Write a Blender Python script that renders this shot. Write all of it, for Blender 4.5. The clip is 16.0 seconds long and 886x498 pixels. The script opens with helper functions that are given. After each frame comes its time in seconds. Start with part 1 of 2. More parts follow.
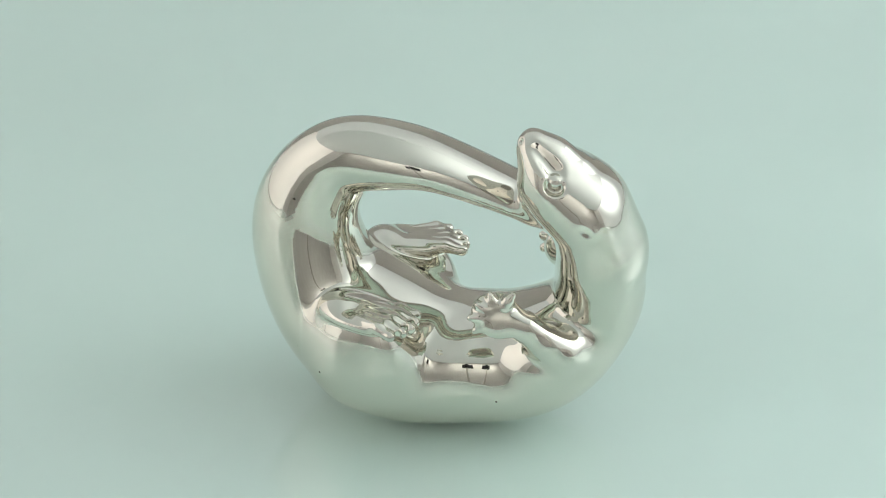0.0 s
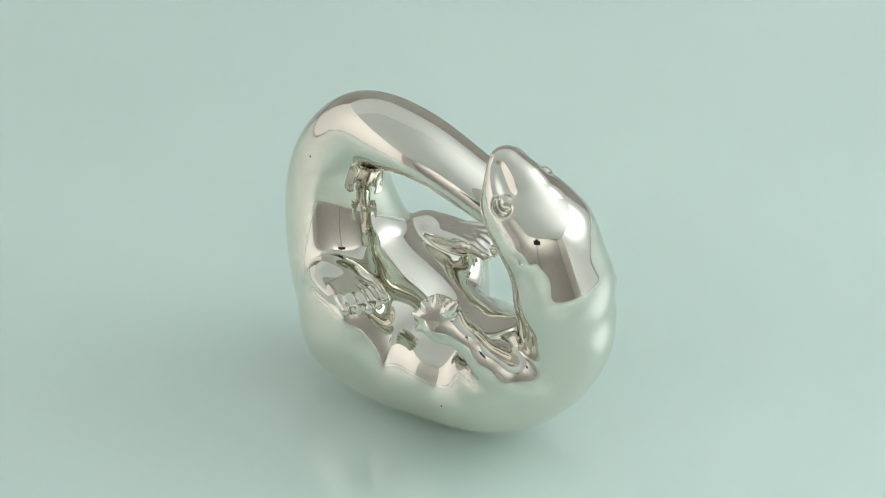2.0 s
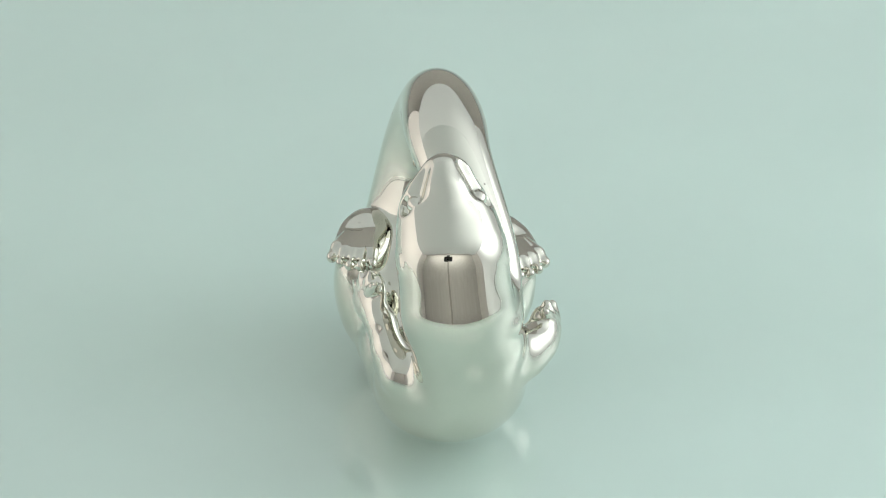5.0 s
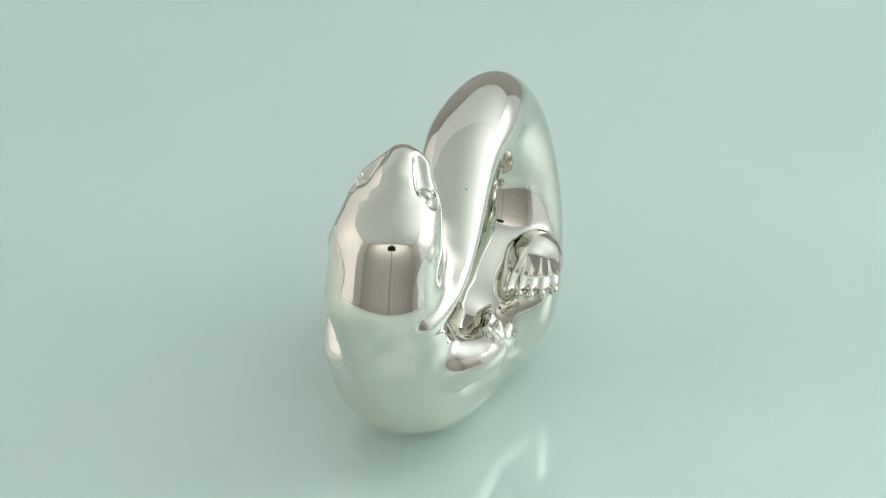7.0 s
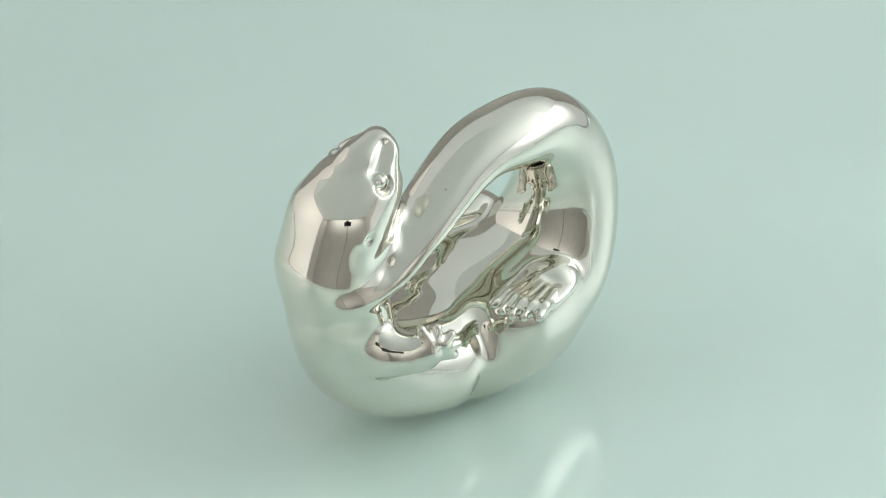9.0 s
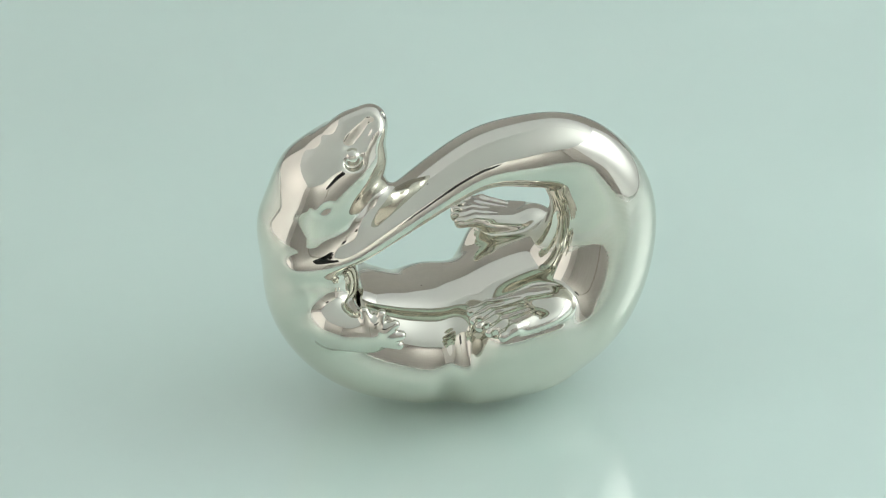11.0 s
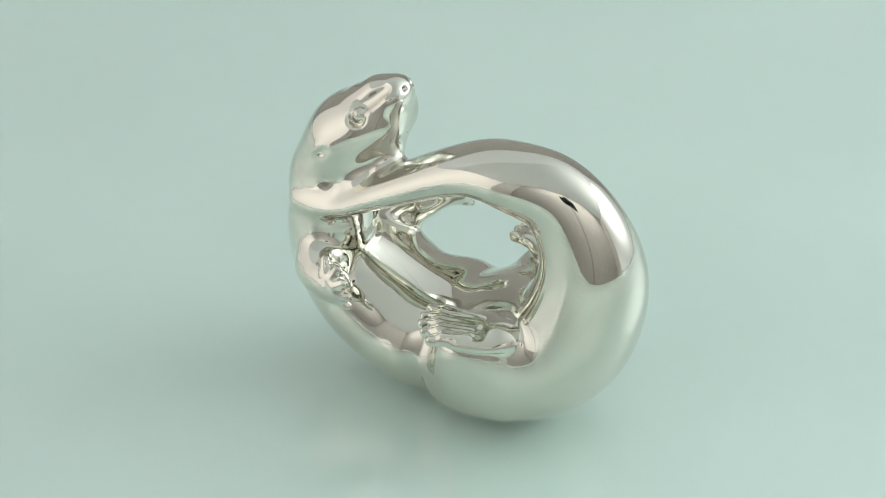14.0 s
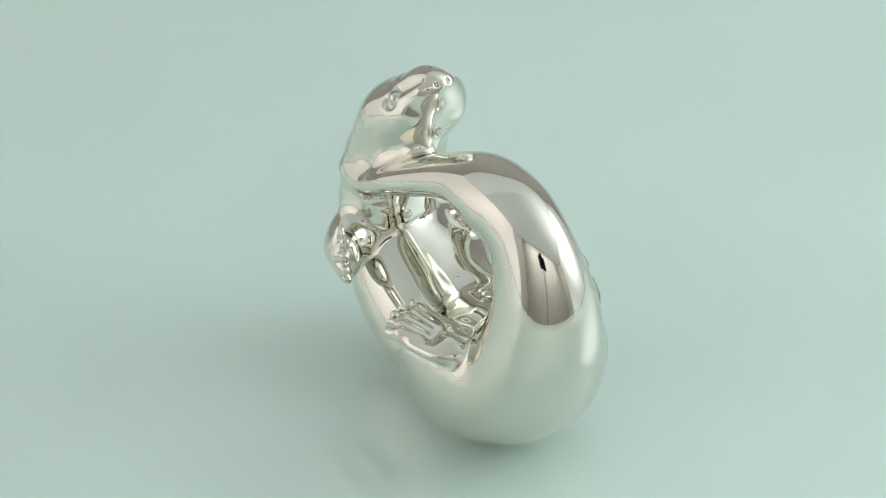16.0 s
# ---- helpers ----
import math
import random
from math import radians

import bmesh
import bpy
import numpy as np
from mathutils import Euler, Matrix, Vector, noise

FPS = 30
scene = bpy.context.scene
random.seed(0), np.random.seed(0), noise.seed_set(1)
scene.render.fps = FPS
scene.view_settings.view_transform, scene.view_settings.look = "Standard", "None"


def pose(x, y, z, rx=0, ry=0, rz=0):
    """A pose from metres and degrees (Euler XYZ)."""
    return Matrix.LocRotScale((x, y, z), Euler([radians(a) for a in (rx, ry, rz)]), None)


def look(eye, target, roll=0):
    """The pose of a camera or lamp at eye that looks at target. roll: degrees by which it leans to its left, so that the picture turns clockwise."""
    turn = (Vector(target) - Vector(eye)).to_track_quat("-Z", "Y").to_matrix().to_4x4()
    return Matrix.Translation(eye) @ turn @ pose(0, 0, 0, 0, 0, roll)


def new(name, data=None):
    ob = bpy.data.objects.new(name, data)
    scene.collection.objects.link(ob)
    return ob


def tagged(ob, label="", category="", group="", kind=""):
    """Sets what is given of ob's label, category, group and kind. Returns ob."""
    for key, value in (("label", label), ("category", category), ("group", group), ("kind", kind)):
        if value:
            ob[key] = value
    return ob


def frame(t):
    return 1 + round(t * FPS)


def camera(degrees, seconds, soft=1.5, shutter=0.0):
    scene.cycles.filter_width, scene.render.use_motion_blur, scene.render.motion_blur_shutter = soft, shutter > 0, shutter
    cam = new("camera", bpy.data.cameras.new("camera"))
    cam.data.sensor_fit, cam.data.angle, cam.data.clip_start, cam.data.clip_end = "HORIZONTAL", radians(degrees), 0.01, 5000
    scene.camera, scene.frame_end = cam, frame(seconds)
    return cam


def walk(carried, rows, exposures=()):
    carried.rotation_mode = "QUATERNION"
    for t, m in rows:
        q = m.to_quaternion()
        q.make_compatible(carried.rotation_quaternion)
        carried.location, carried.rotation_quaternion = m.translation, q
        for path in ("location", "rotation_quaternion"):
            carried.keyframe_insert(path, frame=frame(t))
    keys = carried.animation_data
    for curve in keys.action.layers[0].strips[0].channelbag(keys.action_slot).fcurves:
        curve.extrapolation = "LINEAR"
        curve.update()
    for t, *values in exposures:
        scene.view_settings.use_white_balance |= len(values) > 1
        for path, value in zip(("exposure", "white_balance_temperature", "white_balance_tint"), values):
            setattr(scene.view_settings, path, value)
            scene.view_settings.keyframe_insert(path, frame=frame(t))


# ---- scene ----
# One silver otter figurine turns on a glossy mint table in a small photo studio; the camera stands still.
S = 0.75          # metres per model unit
LIFT = 0.0652     # height of the figurine's origin over the table, in model units
CX = -0.00452

cam = camera(18.0, 16.0, soft=1.1)
EYE = Vector((CX, -math.cos(0.60747), math.sin(0.60747) + LIFT)) * S
AIM = Vector((CX, 0.0, LIFT)) * S
walk(cam, [(0.0, look(EYE, AIM)), (16.0, look(EYE, AIM))])

# ---------------------------------------------------------------- world and lights
world = bpy.data.worlds.new("studio")
scene.world = world
world.use_nodes = True
world.node_tree.nodes["Background"].inputs[0].default_value = (0.5, 0.5, 0.5, 1)
world.node_tree.nodes["Background"].inputs[1].default_value = 0.02
scene.view_settings.exposure = 0.50


# ---------------------------------------------------------------- materials
def material(name, colour, rough, metal=0.0, bump=0.0, scale=200.0, vary=0.0, vary_scale=6.0, coat=0.0, spec=0.5, detail=4.0):
    m = bpy.data.materials.new(name)
    m.use_nodes = True
    n, l = m.node_tree.nodes, m.node_tree.links
    b = n["Principled BSDF"]
    b.inputs["Base Color"].default_value = (*colour, 1)
    b.inputs["Roughness"].default_value = rough
    b.inputs["Metallic"].default_value = metal
    b.inputs["Coat Weight"].default_value = coat
    b.inputs["Coat Roughness"].default_value = 0.06
    b.inputs["Specular IOR Level"].default_value = spec
    co = n.new("ShaderNodeTexCoord")
    if vary:
        t = n.new("ShaderNodeTexNoise")
        t.inputs["Scale"].default_value = vary_scale
        t.inputs["Detail"].default_value = 6
        l.new(co.outputs["Object"], t.inputs["Vector"])
        r = n.new("ShaderNodeMapRange")
        r.inputs["From Min"].default_value, r.inputs["From Max"].default_value = 0.3, 0.7
        r.inputs["To Min"].default_value, r.inputs["To Max"].default_value = 1 - vary, 1 + vary
        l.new(t.outputs["Fac"], r.inputs["Value"])
        mix = n.new("ShaderNodeMix")
        mix.data_type, mix.blend_type = "RGBA", "MULTIPLY"
        mix.inputs[0].default_value = 1.0
        mix.inputs[6].default_value = (*colour, 1)
        l.new(r.outputs["Result"], mix.inputs[7])
        l.new(mix.outputs[2], b.inputs["Base Color"])
    if bump:
        t = n.new("ShaderNodeTexNoise")
        t.inputs["Scale"].default_value = scale
        t.inputs["Detail"].default_value = detail
        l.new(co.outputs["Object"], t.inputs["Vector"])
        bp = n.new("ShaderNodeBump")
        bp.inputs["Strength"].default_value = bump
        bp.inputs["Distance"].default_value = 0.001
        l.new(t.outputs["Fac"], bp.inputs["Height"])
        l.new(bp.outputs["Normal"], b.inputs["Normal"])
    return m


def glowing(name, colour, edge, hot=0.0, centre=(0, 0, 0), reach=0.6, base=0.5):
    """Lit cloth: an even glow of its own; a soft hot spot stands in for a lamp behind."""
    m = bpy.data.materials.new(name)
    m.use_nodes = True
    n, l = m.node_tree.nodes, m.node_tree.links
    b = n["Principled BSDF"]
    b.inputs["Base Color"].default_value = (base, base, base, 1)
    b.inputs["Roughness"].default_value = 0.9
    b.inputs["Emission Color"].default_value = (*colour, 1)
    b.inputs["Emission Strength"].default_value = edge
    if hot:
        co = n.new("ShaderNodeTexCoord")
        d = n.new("ShaderNodeVectorMath")
        d.operation = "DISTANCE"
        d.inputs[1].default_value = centre
        l.new(co.outputs["Object"], d.inputs[0])
        r = n.new("ShaderNodeMapRange")
        r.interpolation_type = "SMOOTHSTEP"
        r.inputs["From Min"].default_value, r.inputs["From Max"].default_value = 0.0, reach
        r.inputs["To Min"].default_value, r.inputs["To Max"].default_value = hot, edge
        l.new(d.outputs["Value"], r.inputs["Value"])
        l.new(r.outputs["Result"], b.inputs["Emission Strength"])
    return m


SILVER = material("polished_silver", (0.72, 0.71, 0.635), 0.03, metal=1.0, bump=0.035, scale=55.0, detail=1.0)


def worn(m):
    """Old polish: smudges in the gloss, and scattered small dark pits."""
    n, l = m.node_tree.nodes, m.node_tree.links
    b, co = n["Principled BSDF"], n["Texture Coordinate"]
    t = n.new("ShaderNodeTexNoise")
    t.inputs["Scale"].default_value, t.inputs["Detail"].default_value = 38.0, 8.0
    l.new(co.outputs["Object"], t.inputs["Vector"])
    r = n.new("ShaderNodeMapRange")
    r.inputs["From Min"].default_value, r.inputs["From Max"].default_value = 0.35, 0.7
    r.inputs["To Min"].default_value, r.inputs["To Max"].default_value = 0.012, 0.04
    l.new(t.outputs["Fac"], r.inputs["Value"])
    v = n.new("ShaderNodeTexVoronoi")
    v.inputs["Scale"].default_value = 105.0
    l.new(co.outputs["Object"], v.inputs["Vector"])
    pit = n.new("ShaderNodeMapRange")
    pit.inputs["From Min"].default_value, pit.inputs["From Max"].default_value = 0.026, 0.044
    pit.inputs["To Min"].default_value, pit.inputs["To Max"].default_value = 1.0, 0.0
    l.new(v.outputs["Distance"], pit.inputs["Value"])
    split = n.new("ShaderNodeSeparateColor")
    l.new(v.outputs["Color"], split.inputs["Color"])
    some = n.new("ShaderNodeMath")
    some.operation = "GREATER_THAN"
    some.inputs[1].default_value = 0.55
    l.new(split.outputs["Red"], some.inputs[0])
    both = n.new("ShaderNodeMath")
    both.operation = "MULTIPLY"
    l.new(pit.outputs["Result"], both.inputs[0])
    l.new(some.outputs["Value"], both.inputs[1])
    mix = n.new("ShaderNodeMix")
    mix.data_type = "RGBA"
    mix.inputs[6].default_value = b.inputs["Base Color"].default_value
    mix.inputs[7].default_value = (0.10, 0.09, 0.075, 1)
    l.new(both.outputs["Value"], mix.inputs[0])
    l.new(mix.outputs[2], b.inputs["Base Color"])
    dull = n.new("ShaderNodeMath")
    dull.operation = "MULTIPLY_ADD"
    dull.inputs[1].default_value = 0.35
    l.new(both.outputs["Value"], dull.inputs[0])
    l.new(r.outputs["Result"], dull.inputs[2])
    l.new(dull.outputs["Value"], b.inputs["Roughness"])


worn(SILVER)
MINT = material("mint_acrylic", (0.67, 0.845, 0.787), 0.13, vary=0.025, vary_scale=9.0, spec=0.9, coat=0.6)
TAUPE = material("taupe_wall_paint", (0.48, 0.48, 0.465), 0.8, vary=0.05)
# Wall paint with extra brightness put into its colour, as the far wall gets little light.
PALE = material("brightened_wall_paint", (0.80, 0.79, 0.77), 0.8, vary=0.03)
CEIL = material("ceiling_paint", (0.58, 0.58, 0.565), 0.8, vary=0.03)
STEEL = material("grey_stand_paint", (0.36, 0.34, 0.32), 0.5, vary=0.05)
BLACK = material("black_plastic", (0.012, 0.012, 0.013), 0.4)
WARM = glowing("warm_lit_cloth", (1.0, 0.91, 0.86), 0.38, 0.66, (-0.75, -0.08, 0.40), 0.60)
COOL = glowing("cool_lit_cloth", (0.94, 0.985, 1.0), 0.27, 2.9, (0.75, 0.10, 0.56), 0.58)
CANOPY = glowing("canopy_lit_cloth", (0.95, 0.99, 1.0), 0.15, 0.62, (0.50, 0.10, 0.62), 0.60)
REAR = glowing("rear_fill_cloth", (0.95, 0.98, 1.0), 0.29, 0.62, (0.50, 0.10, 0.62), 0.60, base=0.42)
ROOM = glowing("fill_light_diffuser", (1.0, 0.97, 0.94), 11.0)
TENT = (0.75, 0.62, -0.50, 0.80, -0.60)   # half width, height, front and rear of the sides, front of the top


# ---------------------------------------------------------------- mesh helpers
def mesh_of(bm, name, mat, smooth=False):
    me = bpy.data.meshes.new(name)
    bm.to_mesh(me)
    bm.free()
    me.materials.append(mat)
    if smooth:
        me.polygons.foreach_set("use_smooth", [True] * len(me.polygons))
    return me


def part(name, bm, mat, parent, label="", smooth=False):
    ob = new(name, mesh_of(bm, name, mat, smooth))
    ob.parent = parent
    return tagged(ob, label)


def add_box(bm, lo, hi, bevel=0.0):
    made = bmesh.ops.create_cube(bm, size=1.0)["verts"]
    for v in made:
        v.co = Vector([lo[i] + (v.co[i] + 0.5) * (hi[i] - lo[i]) for i in range(3)])
    if bevel:
        edges = list({e for v in made for e in v.link_edges})
        bmesh.ops.bevel(bm, geom=edges, offset=bevel, segments=3, affect="EDGES", profile=0.5)
    return bm


def setting(name, lo, hi, mat, label, bevel=0.0):
    ob = new(name, mesh_of(add_box(bmesh.new(), lo, hi, bevel), name, mat))
    return tagged(ob, label, kind="structure")


# ---------------------------------------------------------------- the studio
setting("table", (-1.2, -0.50, -0.03), (1.2, 1.6, 0.0), MINT, "glossy mint green acrylic table sheet", 0.006)
setting("floor", (-2.2, -2.2, -0.85), (2.2, 2.2, -0.80), TAUPE, "taupe studio floor under the table")
setting("wall_north", (-2.2, 2.2, -0.80), (2.2, 2.3, 2.2), PALE, "studio wall, its taupe paint lightened in place of light")
setting("wall_south", (-2.2, -2.3, -0.80), (2.2, -2.2, 2.2), TAUPE, "taupe painted studio wall behind the camera")
setting("wall_west", (-2.3, -2.3, -0.80), (-2.2, 2.3, 2.2), TAUPE, "taupe painted studio wall")
setting("wall_east", (2.2, -2.3, -0.80), (2.3, 2.3, 2.2), TAUPE, "taupe painted studio wall")
setting("ceiling", (-2.3, -2.3, 2.2), (2.3, 2.3, 2.3), TAUPE, "taupe painted studio ceiling")
for tx in (-1.15, 1.15):
    for ty in (-0.42, 1.5):
        setting("table_leg", (tx - 0.03, ty - 0.03, -0.80), (tx + 0.03, ty + 0.03, -0.03), TAUPE, "square table leg", 0.004)


def light_tent():
    """White cloth panels that glow as if lit from outside, on a thin frame that stands on the table; open in front and
    behind.
    """
    top = tagged(new("light_tent"), "white cloth light tent glowing over the mint table", "light tent")
    w, h, y0, y1, front = TENT
    part("side_panel", add_box(bmesh.new(), (-w - .004, y0, .004), (-w, y1, h), .001), WARM, top, "warm white lit cloth")
    part("side_panel", add_box(bmesh.new(), (w, y0, .004), (w + .004, y1, h), .001), COOL, top, "cool white lit cloth")
    part("top_panel", add_box(bmesh.new(), (-w - .004, front, h + .002), (w + .004, 0.22, h + .006), .001), CANOPY, top, "grey-white lit cloth")
    # Added panel: its glow lifts the dark rear and helps light the table.
    part("rear_fill_panel", add_box(bmesh.new(), (-w - .004, 0.222, h + .002), (w + .004, y1, h + .006), .001), REAR, top, "taupe-grey glowing cloth added as rear fill")
    for x in (-w - .008, w + .008):
        for y in (y0, y1):
            part("pole", add_box(bmesh.new(), (x - .003, y - .003, 0), (x + .003, y + .003, h + .01), .001), BLACK, top)
    return top


light_tent()


# An added, unseen fill lamp: it brightens the wall behind the camera.
def fill_light(y):
    top = tagged(new("fill_light"), "long white fill light added on the studio ceiling", "ceiling light")
    part("frame", add_box(bmesh.new(), (-1.55, y - .30, 2.17), (1.55, y + .30, 2.20), .005), CEIL, top)
    part("diffuser", add_box(bmesh.new(), (-1.5, y - .25, 2.155), (1.5, y + .25, 2.169), .004), ROOM, top)


fill_light(-1.55)


def photo_camera():
    """A dark body with an open lens barrel; the eye sits at the mouth of the barrel."""
    top = tagged(new("photo_camera"), "black stills camera on its stand facing the figurine", "camera")
    bm = bmesh.new()
    add_box(bm, (-.095, -.065, .09), (.095, .065, .16), .012)
    add_box(bm, (-.035, .064, .095), (.035, .10, .15), .01)
    part("body", bm, BLACK, top)
    bm = bmesh.new()
    n = 40
    rings = [[bm.verts.new((r * math.cos(6.28318 * i / n), r * math.sin(6.28318 * i / n), z)) for i in range(n)]
             for r, z in ((.032, .02), (.048, .0), (.050, .0), (.050, .03), (.045, .04), (.045, .09))]
    for a, b in zip(rings, rings[1:]):
        for i in range(n):
            bm.faces.new((a[i], a[(i + 1) % n], b[(i + 1) % n], b[i]))
    bm.faces.new(rings[0])
    part("lens_barrel", bm, BLACK, top, smooth=True)
    top.matrix_world = look(EYE, AIM)
    stand = tagged(new("camera_stand"), "grey column stand under the camera on the floor", "stand")
    foot = EYE + (EYE - AIM).normalized() * 0.12
    bm = bmesh.new()
    bmesh.ops.create_cone(bm, cap_ends=True, segments=24, radius1=.016, radius2=.012, depth=foot.z + .75, matrix=Matrix.Translation((foot.x, foot.y, (foot.z - .85) / 2)))
    part("column", bm, STEEL, stand)
    bm = bmesh.new()
    bmesh.ops.create_cone(bm, cap_ends=True, segments=40, radius1=.22, radius2=.19, depth=.03, matrix=Matrix.Translation((foot.x, foot.y, -.785)))
    part("base_plate", bm, STEEL, stand)
    return top


photo_camera()


# ---------------------------------------------------------------- the figurine, as a field of distances
class Field:
    def __init__(self, lo, hi, h):
        self.lo, self.h = np.array(lo), h
        self.n = np.ceil((np.array(hi) - self.lo) / h).astype(int) + 1
        self.d = np.full(self.n, 0.012, dtype=np.float32)

    def window(self, lo, hi):
        a = np.clip(np.floor((np.array(lo) - self.lo) / self.h).astype(int), 0, self.n)
        b = np.clip(np.ceil((np.array(hi) - self.lo) / self.h).astype(int) + 1, 0, self.n)
        ax = [(self.lo[i] + self.h * np.arange(a[i], b[i])).astype(np.float32) for i in range(3)]
        return tuple(slice(a[i], b[i]) for i in range(3)), np.meshgrid(*ax, indexing="ij", sparse=True)

    def join(self, s, d, k):
        old = self.d[s]
        e = np.maximum(k - np.abs(old - d), 0) / k if k else 0
        self.d[s] = np.minimum(old, d) - e * e * k / 4

    def carve(self, s, d, k):
        old = self.d[s]
        e = np.maximum(k - np.abs(old + d), 0) / k
        self.d[s] = np.maximum(old, -d) + e * e * k / 4

    def link(self, p, q, ra, rb, k=0.0, sy=1.0, cut=False):
        """A rod from p to q with radii ra, rb, its width in y stretched by sy."""
        p, q = np.array(p, float), np.array(q, float)
        pad = max(ra, rb) * max(1, sy) + max(k, .004)
        s, (x, y, z) = self.window(np.minimum(p, q) - pad, np.maximum(p, q) + pad)
        x, y, z = x - p[0], (y - p[1]) / sy, z - p[2]
        v = q - p
        v[1] /= sy
        t = np.clip((x * v[0] + y * v[1] + z * v[2]) / max(v @ v, 1e-12), 0, 1)
        d = np.sqrt((x - t * v[0]) ** 2 + (y - t * v[1]) ** 2 + (z - t * v[2]) ** 2) - (ra + (rb - ra) * t)
        (self.carve if cut else self.join)(s, d, k)

    def chain(self, pts, k=0.0, sy=1.0):
        for a, b in zip(pts, pts[1:]):
            self.link(a[:3], b[:3], a[3], b[3], k, sy)

    def egg(self, c, r, axes=None, k=0.0, cut=False, p=2.0):
        """An ellipsoid, squarer where p > 2; axes: rows are its own x, y, z directions."""
        c, r = np.array(c, float), np.array(r, float)
        pad = r.max() + max(k, .003)
        s, (x, y, z) = self.window(c - pad, c + pad)
        x, y, z = x - c[0], y - c[1], z - c[2]
        a = np.eye(3) if axes is None else np.array(axes, float)
        u = [(x * a[i][0] + y * a[i][1] + z * a[i][2]) for i in range(3)]
        if p == 2.0:
            k0 = np.sqrt(sum((u[i] / r[i]) ** 2 for i in range(3)))
            k1 = np.sqrt(sum((u[i] / r[i] ** 2) ** 2 for i in range(3))) + 1e-9
            d = k0 * (k0 - 1) / k1
        else:
            d = (sum(np.abs(u[i] / r[i]) ** p for i in range(3)) ** (1 / p) - 1) * r.min()
        (self.carve if cut else self.join)(s, d, k)

    def press(self, c, r, depth, axes=None):
        """Press the surface in by depth round c (out where depth < 0), fading over the three reaches r."""
        c, r = np.array(c, float), np.array(r, float)
        s, (x, y, z) = self.window(c - 2.4 * r.max(), c + 2.4 * r.max())
        x, y, z = x - c[0], y - c[1], z - c[2]
        a = np.eye(3) if axes is None else np.array(axes, float)
        q = sum(((x * a[i][0] + y * a[i][1] + z * a[i][2]) / r[i]) ** 2 for i in range(3))
        self.d[s] += depth * np.exp(-q)

    def blur(self, times):
        for _ in range(times):
            for ax in range(3):
                d = np.moveaxis(self.d, ax, 0)
                d[1:-1] = 0.25 * d[:-2] + 0.5 * d[1:-1] + 0.25 * d[2:]

    def surface(self, smooth=4):
        """Surface nets: one vertex in each cell that the surface crosses, then a few rounds of smoothing."""
        d = self.d
        inside = d < 0
        n = np.array(d.shape) - 1
        corner = lambda i, j, k, a=d: a[i:i + n[0], j:j + n[1], k:k + n[2]]
        count = sum(corner(i, j, k, inside).astype(np.int8) for i in (0, 1) for j in (0, 1) for k in (0, 1))
        cells = np.argwhere((count > 0) & (count < 8))
        index = np.full(n, -1, dtype=np.int64)
        index[tuple(cells.T)] = np.arange(len(cells))
        total, weight = np.zeros((len(cells), 3)), np.zeros(len(cells))
        for ax in range(3):
            o1, o2 = [a for a in range(3) if a != ax]
            for u in (0, 1):
                for v in (0, 1):
                    p = cells.copy()
                    p[:, o1] += u
                    p[:, o2] += v
                    q = p.copy()
                    q[:, ax] += 1
                    dp, dq = d[tuple(p.T)], d[tuple(q.T)]
                    hit = (dp < 0) != (dq < 0)
                    t = np.where(hit, dp / np.where(hit, dp - dq, 1), 0)
                    at = p.astype(float)
                    at[:, ax] += t
                    total += at * hit[:, None]
                    weight += hit
        verts = self.lo + self.h * total / weight[:, None]
        quads = []
        for ax in range(3):
            o1, o2 = (ax + 1) % 3, (ax + 2) % 3
            a = np.moveaxis(inside, ax, 0)
            cross = np.argwhere(np.moveaxis(a[:-1] != a[1:], 0, ax))
            cross = cross[(cross[:, o1] > 0) & (cross[:, o2] > 0)]
            first = inside[tuple(cross.T)]
            ring = []
            for u, v in ((1, 1), (0, 1), (0, 0), (1, 0)):
                p = cross.copy()
                p[:, o1] -= u
                p[:, o2] -= v
                ring.append(index[tuple(np.minimum(p, n - 1).T)])
            ring = np.stack(ring, 1)
            ring[~first] = ring[~first][:, ::-1]
            quads.append(ring)
        quads = np.concatenate(quads)
        quads = quads[(quads >= 0).all(1)]
        edges = np.concatenate([quads[:, [i, (i + 1) % 4]] for i in range(4)])
        for r in range(smooth):
            for f in (0.5, -0.52) if r < smooth - 1 else (0.4,):
                acc, deg = np.zeros_like(verts), np.bincount(edges[:, 0], minlength=len(verts))
                for c in range(3):
                    acc[:, c] = np.bincount(edges[:, 0], verts[edges[:, 1], c], len(verts))
                verts = verts + f * (acc / np.maximum(deg, 1)[:, None] - verts)
        return verts, quads


def spline(rows, steps):
    p = np.array(rows, float)
    p = np.vstack([2 * p[0] - p[1], p, 2 * p[-1] - p[-2]])
    out = []
    for i in range(len(p) - 3):
        a, b, c, d = p[i:i + 4]
        for k in range(steps):
            t = k / steps
            out.append(.5 * (2 * b + (c - a) * t + (2 * a - 5 * b + 4 * c - d) * t * t + (3 * b - a - 3 * c + d) * t ** 3))
    out.append(p[-2])
    return np.array(out)


def evened(rows, count, rounds):
    """The same line with even steps, smoothed."""
    along = np.r_[0, np.cumsum(np.linalg.norm(np.diff(rows[:, :3], axis=0), axis=1))]
    to = np.linspace(0, along[-1], count)
    out = np.stack([np.interp(to, along, rows[:, c]) for c in range(rows.shape[1])], 1)
    for _ in range(rounds):
        out[1:-1] = .25 * out[:-2] + .5 * out[1:-1] + .25 * out[2:]
    return out


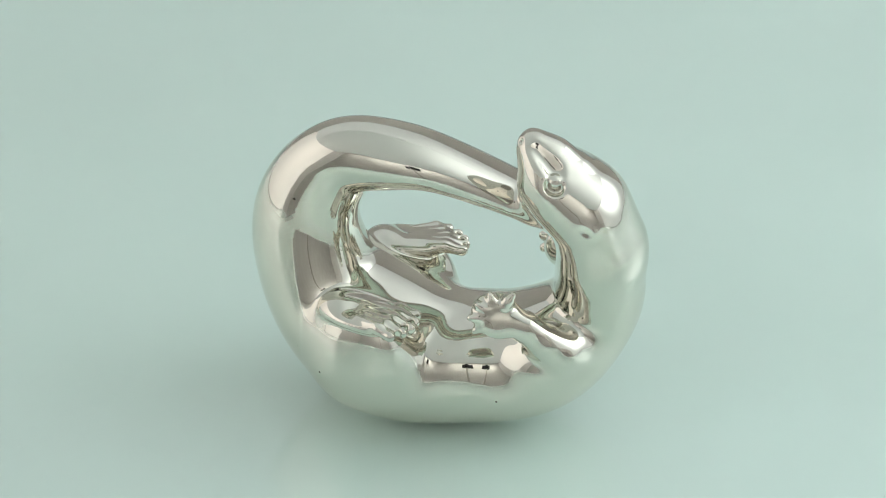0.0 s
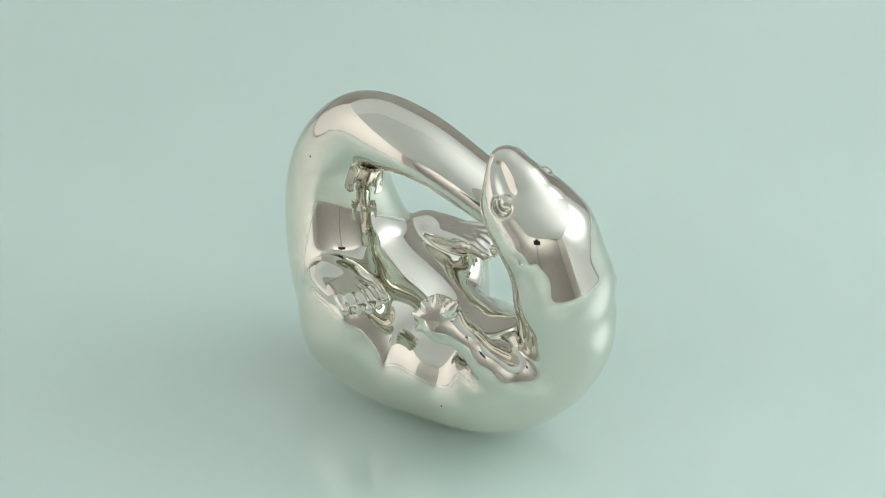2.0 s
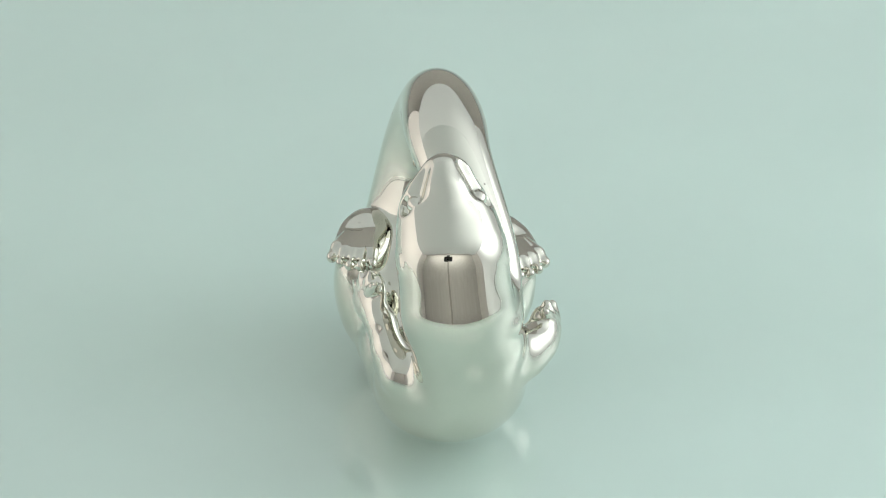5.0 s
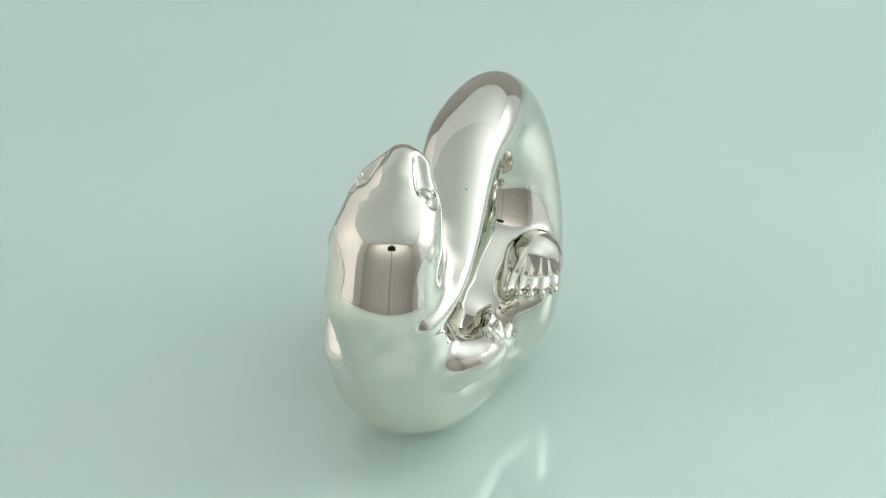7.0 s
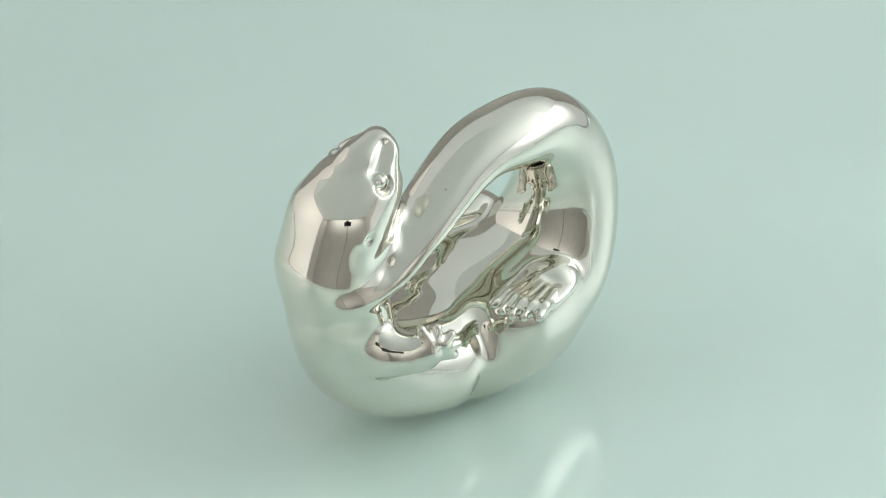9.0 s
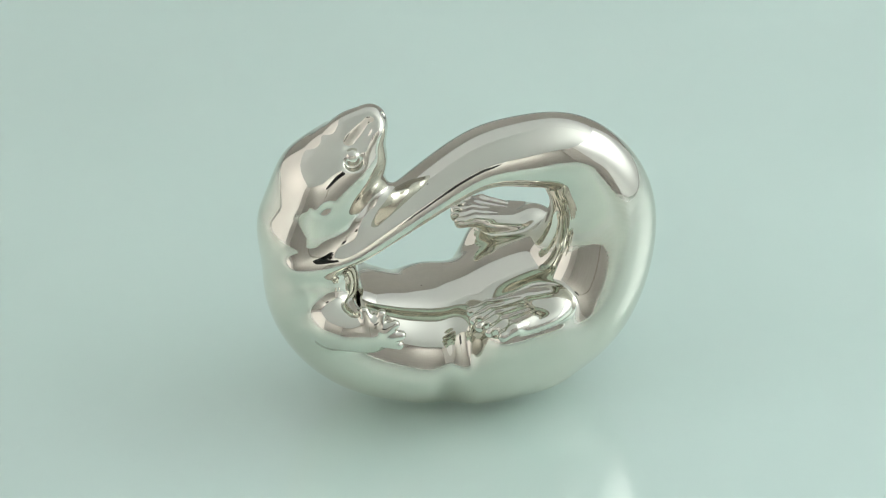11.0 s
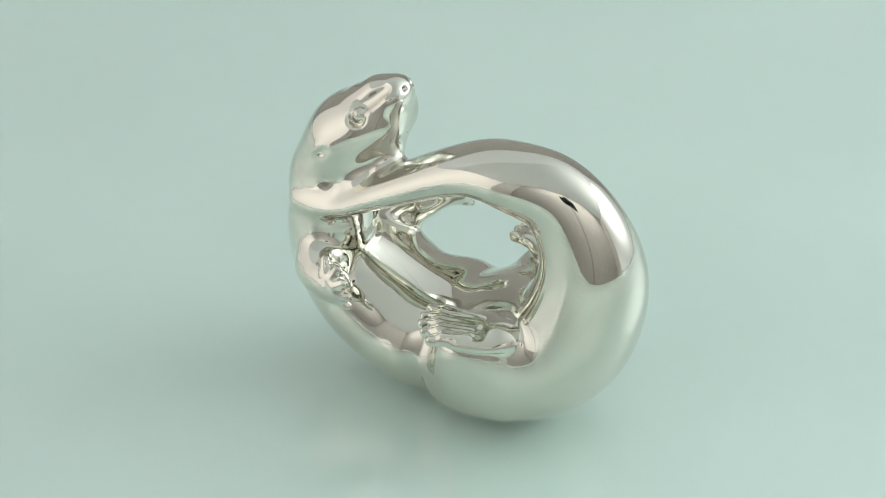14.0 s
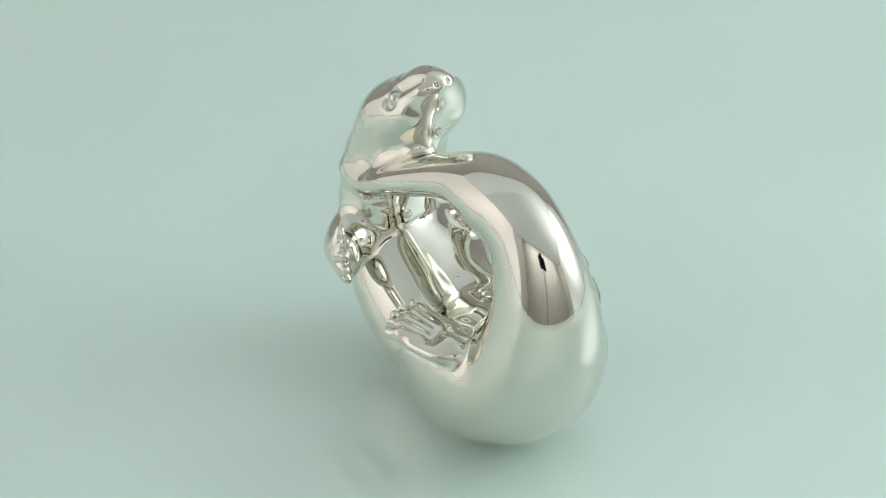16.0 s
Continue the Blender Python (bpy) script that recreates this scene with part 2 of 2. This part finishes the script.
# the curled spine from tail tip to nose: x, y, z, radius in the ring's plane, width over that radius
SPINE = [
    (0.0595, 0.0048, 0.0080, 0.0034, 1.7000),
    (0.0425, 0.0070, 0.0108, 0.0040, 2.1000),
    (0.0253, 0.0045, 0.0208, 0.0058, 1.9478),
    (-0.0063, -0.0003, 0.0361, 0.0082, 1.6194),
    (-0.0240, 0.0003, 0.0372, 0.0116, 1.2467),
    (-0.0417, 0.0010, 0.0338, 0.0145, 0.8975),
    (-0.0542, 0.0012, 0.0096, 0.0187, 0.9442),
    (-0.0457, -0.0002, -0.0224, 0.0222, 1.1876),
    (-0.0226, -0.0052, -0.0377, 0.0265, 1.2288),
    (0.0023, -0.0056, -0.0428, 0.0219, 1.2539),
    (0.0332, -0.0077, -0.0339, 0.0209, 1.2700),
    (0.0512, -0.0040, -0.0158, 0.0158, 1.1294),
    (0.0522, -0.0068, -0.0006, 0.0158, 1.1900),
    (0.0530, -0.0093, 0.0160, 0.0134, 1.2200),
    (0.0466, -0.0100, 0.0300, 0.0107, 1.4200),
    (0.0375, -0.0100, 0.0387, 0.0101, 1.5099),
    (0.0313, -0.0117, 0.0467, 0.0082, 1.4887),
    (0.0281, -0.0087, 0.0515, 0.0055, 1.5441),
]


def otter():
    f = Field((-.085, -.052, -.068), (.085, .052, .068), .0005)
    rows = evened(spline(SPINE, 20), 240, 26)
    rows[:, [0, 2]] *= 1.010
    rows[:, 3] += .0004
    for a, b in zip(rows, rows[1:]):
        f.link(a[:3], b[:3], a[3], b[3], 0.0, (a[4] + b[4]) / 2)
    f.blur(4)
    # belly: a bulge on the flank between the haunch and the shoulder, and the breast under the fore paws
    f.egg((.0058, -.0190, -.0352), (.0172, .0160, .0142), k=.004)
    f.egg((.0040, -.0060, -.0400), (.0280, .0250, .0165), k=.008)
    f.egg((.0350, -.0165, -.0270), (.0125, .0180, .0095), k=.006)
    f.egg((.0500, .0020, -.0020), (.0130, .0118, .0120), k=.006)
    # haunches with steep sides under the hind feet
    f.egg((-.0280, -.0225, -.0330), (.0190, .0168, .0185), k=.006, p=2.4)
    f.egg((-.0210, .0125, -.0355), (.0205, .0170, .0180), k=.0035, p=2.6)

    # upper arms
    f.chain(((.0445, -.0215, -.0215, .0080), (.0425, -.0272, -.0205, .0064), (.0360, -.0300, -.0148, .0057), (.0288, -.0316, -.0078, .0050), (.0225, -.0330, -.0042, .0044)), .004)
    f.egg((.0480, .0118, -.0115), (.0080, .0080, .0082), k=.004)
    f.chain(((.0488, .0100, -.0135, .0088), (.0476, .0155, -.0135, .0074), (.0430, .0212, -.0128, .0062), (.0372, .0258, -.0115, .0052)), .005)
    # the folds between haunch and flank, running down under the body
    f.press((-.0125, -.0290, -.0450), (.0050, .0120, .0130), .0010)
    f.press((.0030, .0215, -.0270), (.0036, .0070, .0090), .0026)
    f.press((.0055, .0170, -.0480), (.0050, .0120, .0120), .0034)
    f.blur(14)

    # hind feet: a flat webbed plate with a rounded rim, five slim toes with knobbed tips, an ankle
    for heel, inner, outer, root in (((-.0408, -.0250, -.0105), (-.0095, -.0290, -.0098), (-.0165, -.0425, -.0100), (-.040, -.016, -.020)),
                                     ((-.0335, .0215, -.0135), (-.0005, .0195, -.0145), (-.0080, .0345, -.0160), (-.036, .012, -.022))):
        heel, inner, outer = (np.array(v) for v in (heel, inner, outer))
        tip = (inner + outer) / 2
        along = (tip - heel) / np.linalg.norm(tip - heel)
        side = outer - inner
        side -= along * (side @ along)
        half = np.linalg.norm(side) / 2
        side /= np.linalg.norm(side)
        up = np.cross(along, side)
        up *= np.sign(up[2])
        long = np.linalg.norm(tip - heel)
        axes = (along, side, up)
        f.egg(heel + along * long * .40 - up * .0130, (long * .54, half * 1.16, .0128), axes, .006, p=2.8)
        f.egg(heel + along * long * .45, (long * .52, half * 1.25, .0036), axes, .0007, p=2.5)
        f.egg(heel + along * long * .16 + up * .0006, (long * .22, half * .80, .0042), axes, .002)
        f.press(heel + along * long * .46 + side * half * .35 + up * .003, (long * .22, half * .55, .004), .0016, axes)
        for i in range(5):
            w = i / 4
            end = inner * (1 - w) + outer * w + along * (.0030 * math.sin(math.pi * w))
            start = heel + along * long * .48 + side * half * (w - .5) * 1.3 + up * .0016
            mid = start * .35 + end * .65 + up * .0010
            f.chain(((*start, .0014), (*mid, .0023), (*end, .0019)), .0010)
            f.egg(end + up * .0006, (.0023, .0020, .0020), axes, .0004)
            if i:
                gap = inner * (1 - w + .125) + outer * (w - .125) + along * .0018
                f.link(gap + up * .0030, gap - up * .0030, .0011, .0011, .0008, cut=True)
        f.link(heel + along * .002 - up * .003, root, .0050, .0080, .004)

    # fore paws: palm, spread pointed fingers
    palm = np.array((.0198, -.0342, -.0024))
    turned = np.array(((-0.878, 0.054, 0.475), (-0.410, -0.600, -0.689), (0.249, -0.798, 0.548)))
    f.egg(palm, (.0094, .0080, .0036), turned, .0022)
    for end in ((.0130, -.0380, -.0068), (.0115, -.0378, -.0018), (.0137, -.0360, .0022), (.0174, -.0335, .0052), (.0248, -.0330, .0056)):
        end = np.array(end)
        f.chain(((*(palm * .5 + end * .5), .0026), (*(palm * .25 + end * .75), .0021), (*(end * 1.08 - palm * .08), .0012)), .0010)
    f.egg((.0368, .0244, -.0122), (.0078, .0046, .0086), k=.003)
    base = (.0372, .0256, -.0116)
    for end in ((.0398, .0244, -.0026), (.0340, .0262, -.0038), (.0300, .0290, -.0070), (.0280, .0300, -.0115), (.0285, .0290, -.0162)):
        mid = [b * .5 + e * .5 for b, e in zip(base, end)]
        mid[1] += .0014
        f.chain(((*mid, .0026), (*end, .0018)), .0010)
        f.egg(end, (.0018, .0018, .0018), k=.0003)

    # head: a = towards the nose, b = towards the crown, c = sideways
    def head(a, b, c):
        return (.0325 - .684 * a + .730 * b, -.0100 + c, .0478 + .730 * a + .684 * b)
    frame_axes = ((-.684, 0, .730), (.730, 0, .684), (0, 1, 0))
    f.egg(head(-.0215, .0006, 0), (.0120, .0106, .0138), frame_axes, .009)
    f.link((.0476, -.0100, .0290), (.0535, -.0100, .0140), .0114, .0128, .010, 1.28)
    f.egg(head(-.0105, -.0035, 0), (.0110, .0100, .0134), frame_axes, .009)
    f.egg((.0415, -.0040, .0235), (.0090, .0100, .0090), k=.006)
    f.link(head(-.0080, -.0080, .001), (.0290, -.0005, .0230), .0058, .0050, .006)
    f.link((.0420, -.0030, .0240), (.0370, .0035, .0170), .0065, .0055, .006)
    f.link((.0500, -.0030, .0180), (.0470, .0030, .0140), .0065, .0055, .006)
    f.chain(((*head(-.0080, .0035, 0), .0062), (*head(-.0010, .0034, 0), .0050), (*head(.0060, .0012, 0), .0042)), .005)
    f.egg(head(.0092, .0005, 0), (.0027, .0026, .0036), frame_axes, .002)
    for s in (-1, 1):
        f.link(head(-.0040, -.0065, s * .0058), head(-.0210, -.0022, s * .0085), .0056, .0088, .004)
        f.link(head(-.0015, .0052, s * .0108), head(.0078, .0040, s * .0066), .0023, .0014, .003, cut=True)
        f.egg(head(-.0045, .0026, s * .0140), (.0036, .0034, .0026), frame_axes, .0010, cut=True)
        f.egg(head(-.0045, .0025, s * .0110), (.0029, .0028, .0028), frame_axes, .0002)
        f.egg(head(.0113, -.0004, s * .0024), (.0011, .0009, .0010), frame_axes, .0006, cut=True)
        f.egg(head(-.0238, .0014, s * .0162), (.0050, .0036, .0034), frame_axes, .0005)
        f.egg(head(-.0230, .0014, s * .0202), (.0036, .0024, .0018), frame_axes, .0006, cut=True)
    base = f.window((-1, -1, -1), (1, 1, 1))[1][2]
    f.d = np.maximum(f.d, -(base + LIFT)).astype(np.float32)
    f.blur(1)
    verts, quads = f.surface(5)
    verts = verts * S
    me = bpy.data.meshes.new("otter_figurine")
    me.from_pydata(verts.tolist(), [], quads.tolist())
    me.materials.append(SILVER)
    me.polygons.foreach_set("use_smooth", [True] * len(me.polygons))
    ob = new("otter_figurine", me)
    return tagged(ob, "polished silver otter figurine curled in a ring on the mint table", "figurine")


figurine = otter()


def motions():
    # an even turn, with the small slips of the figurine on its support late in the clip
    slips = {14: (0, .0003), 14.25: (0, -.0006), 14.5: (.0002, -.0018), 15: (.0004, -.0028), 15.5: (.0005, -.0031), 16: (.0008, -.0032)}
    rows = []
    for t in [*range(15), 14.25, 14.5, 15, 15.5, 16]:
        x, y = slips.get(t, (0, 0))
        rows.append((t, pose(x * S, y * S, LIFT * S, 0, 0, -9.0 - 14.161 * t)))
    walk(figurine, rows)


motions()
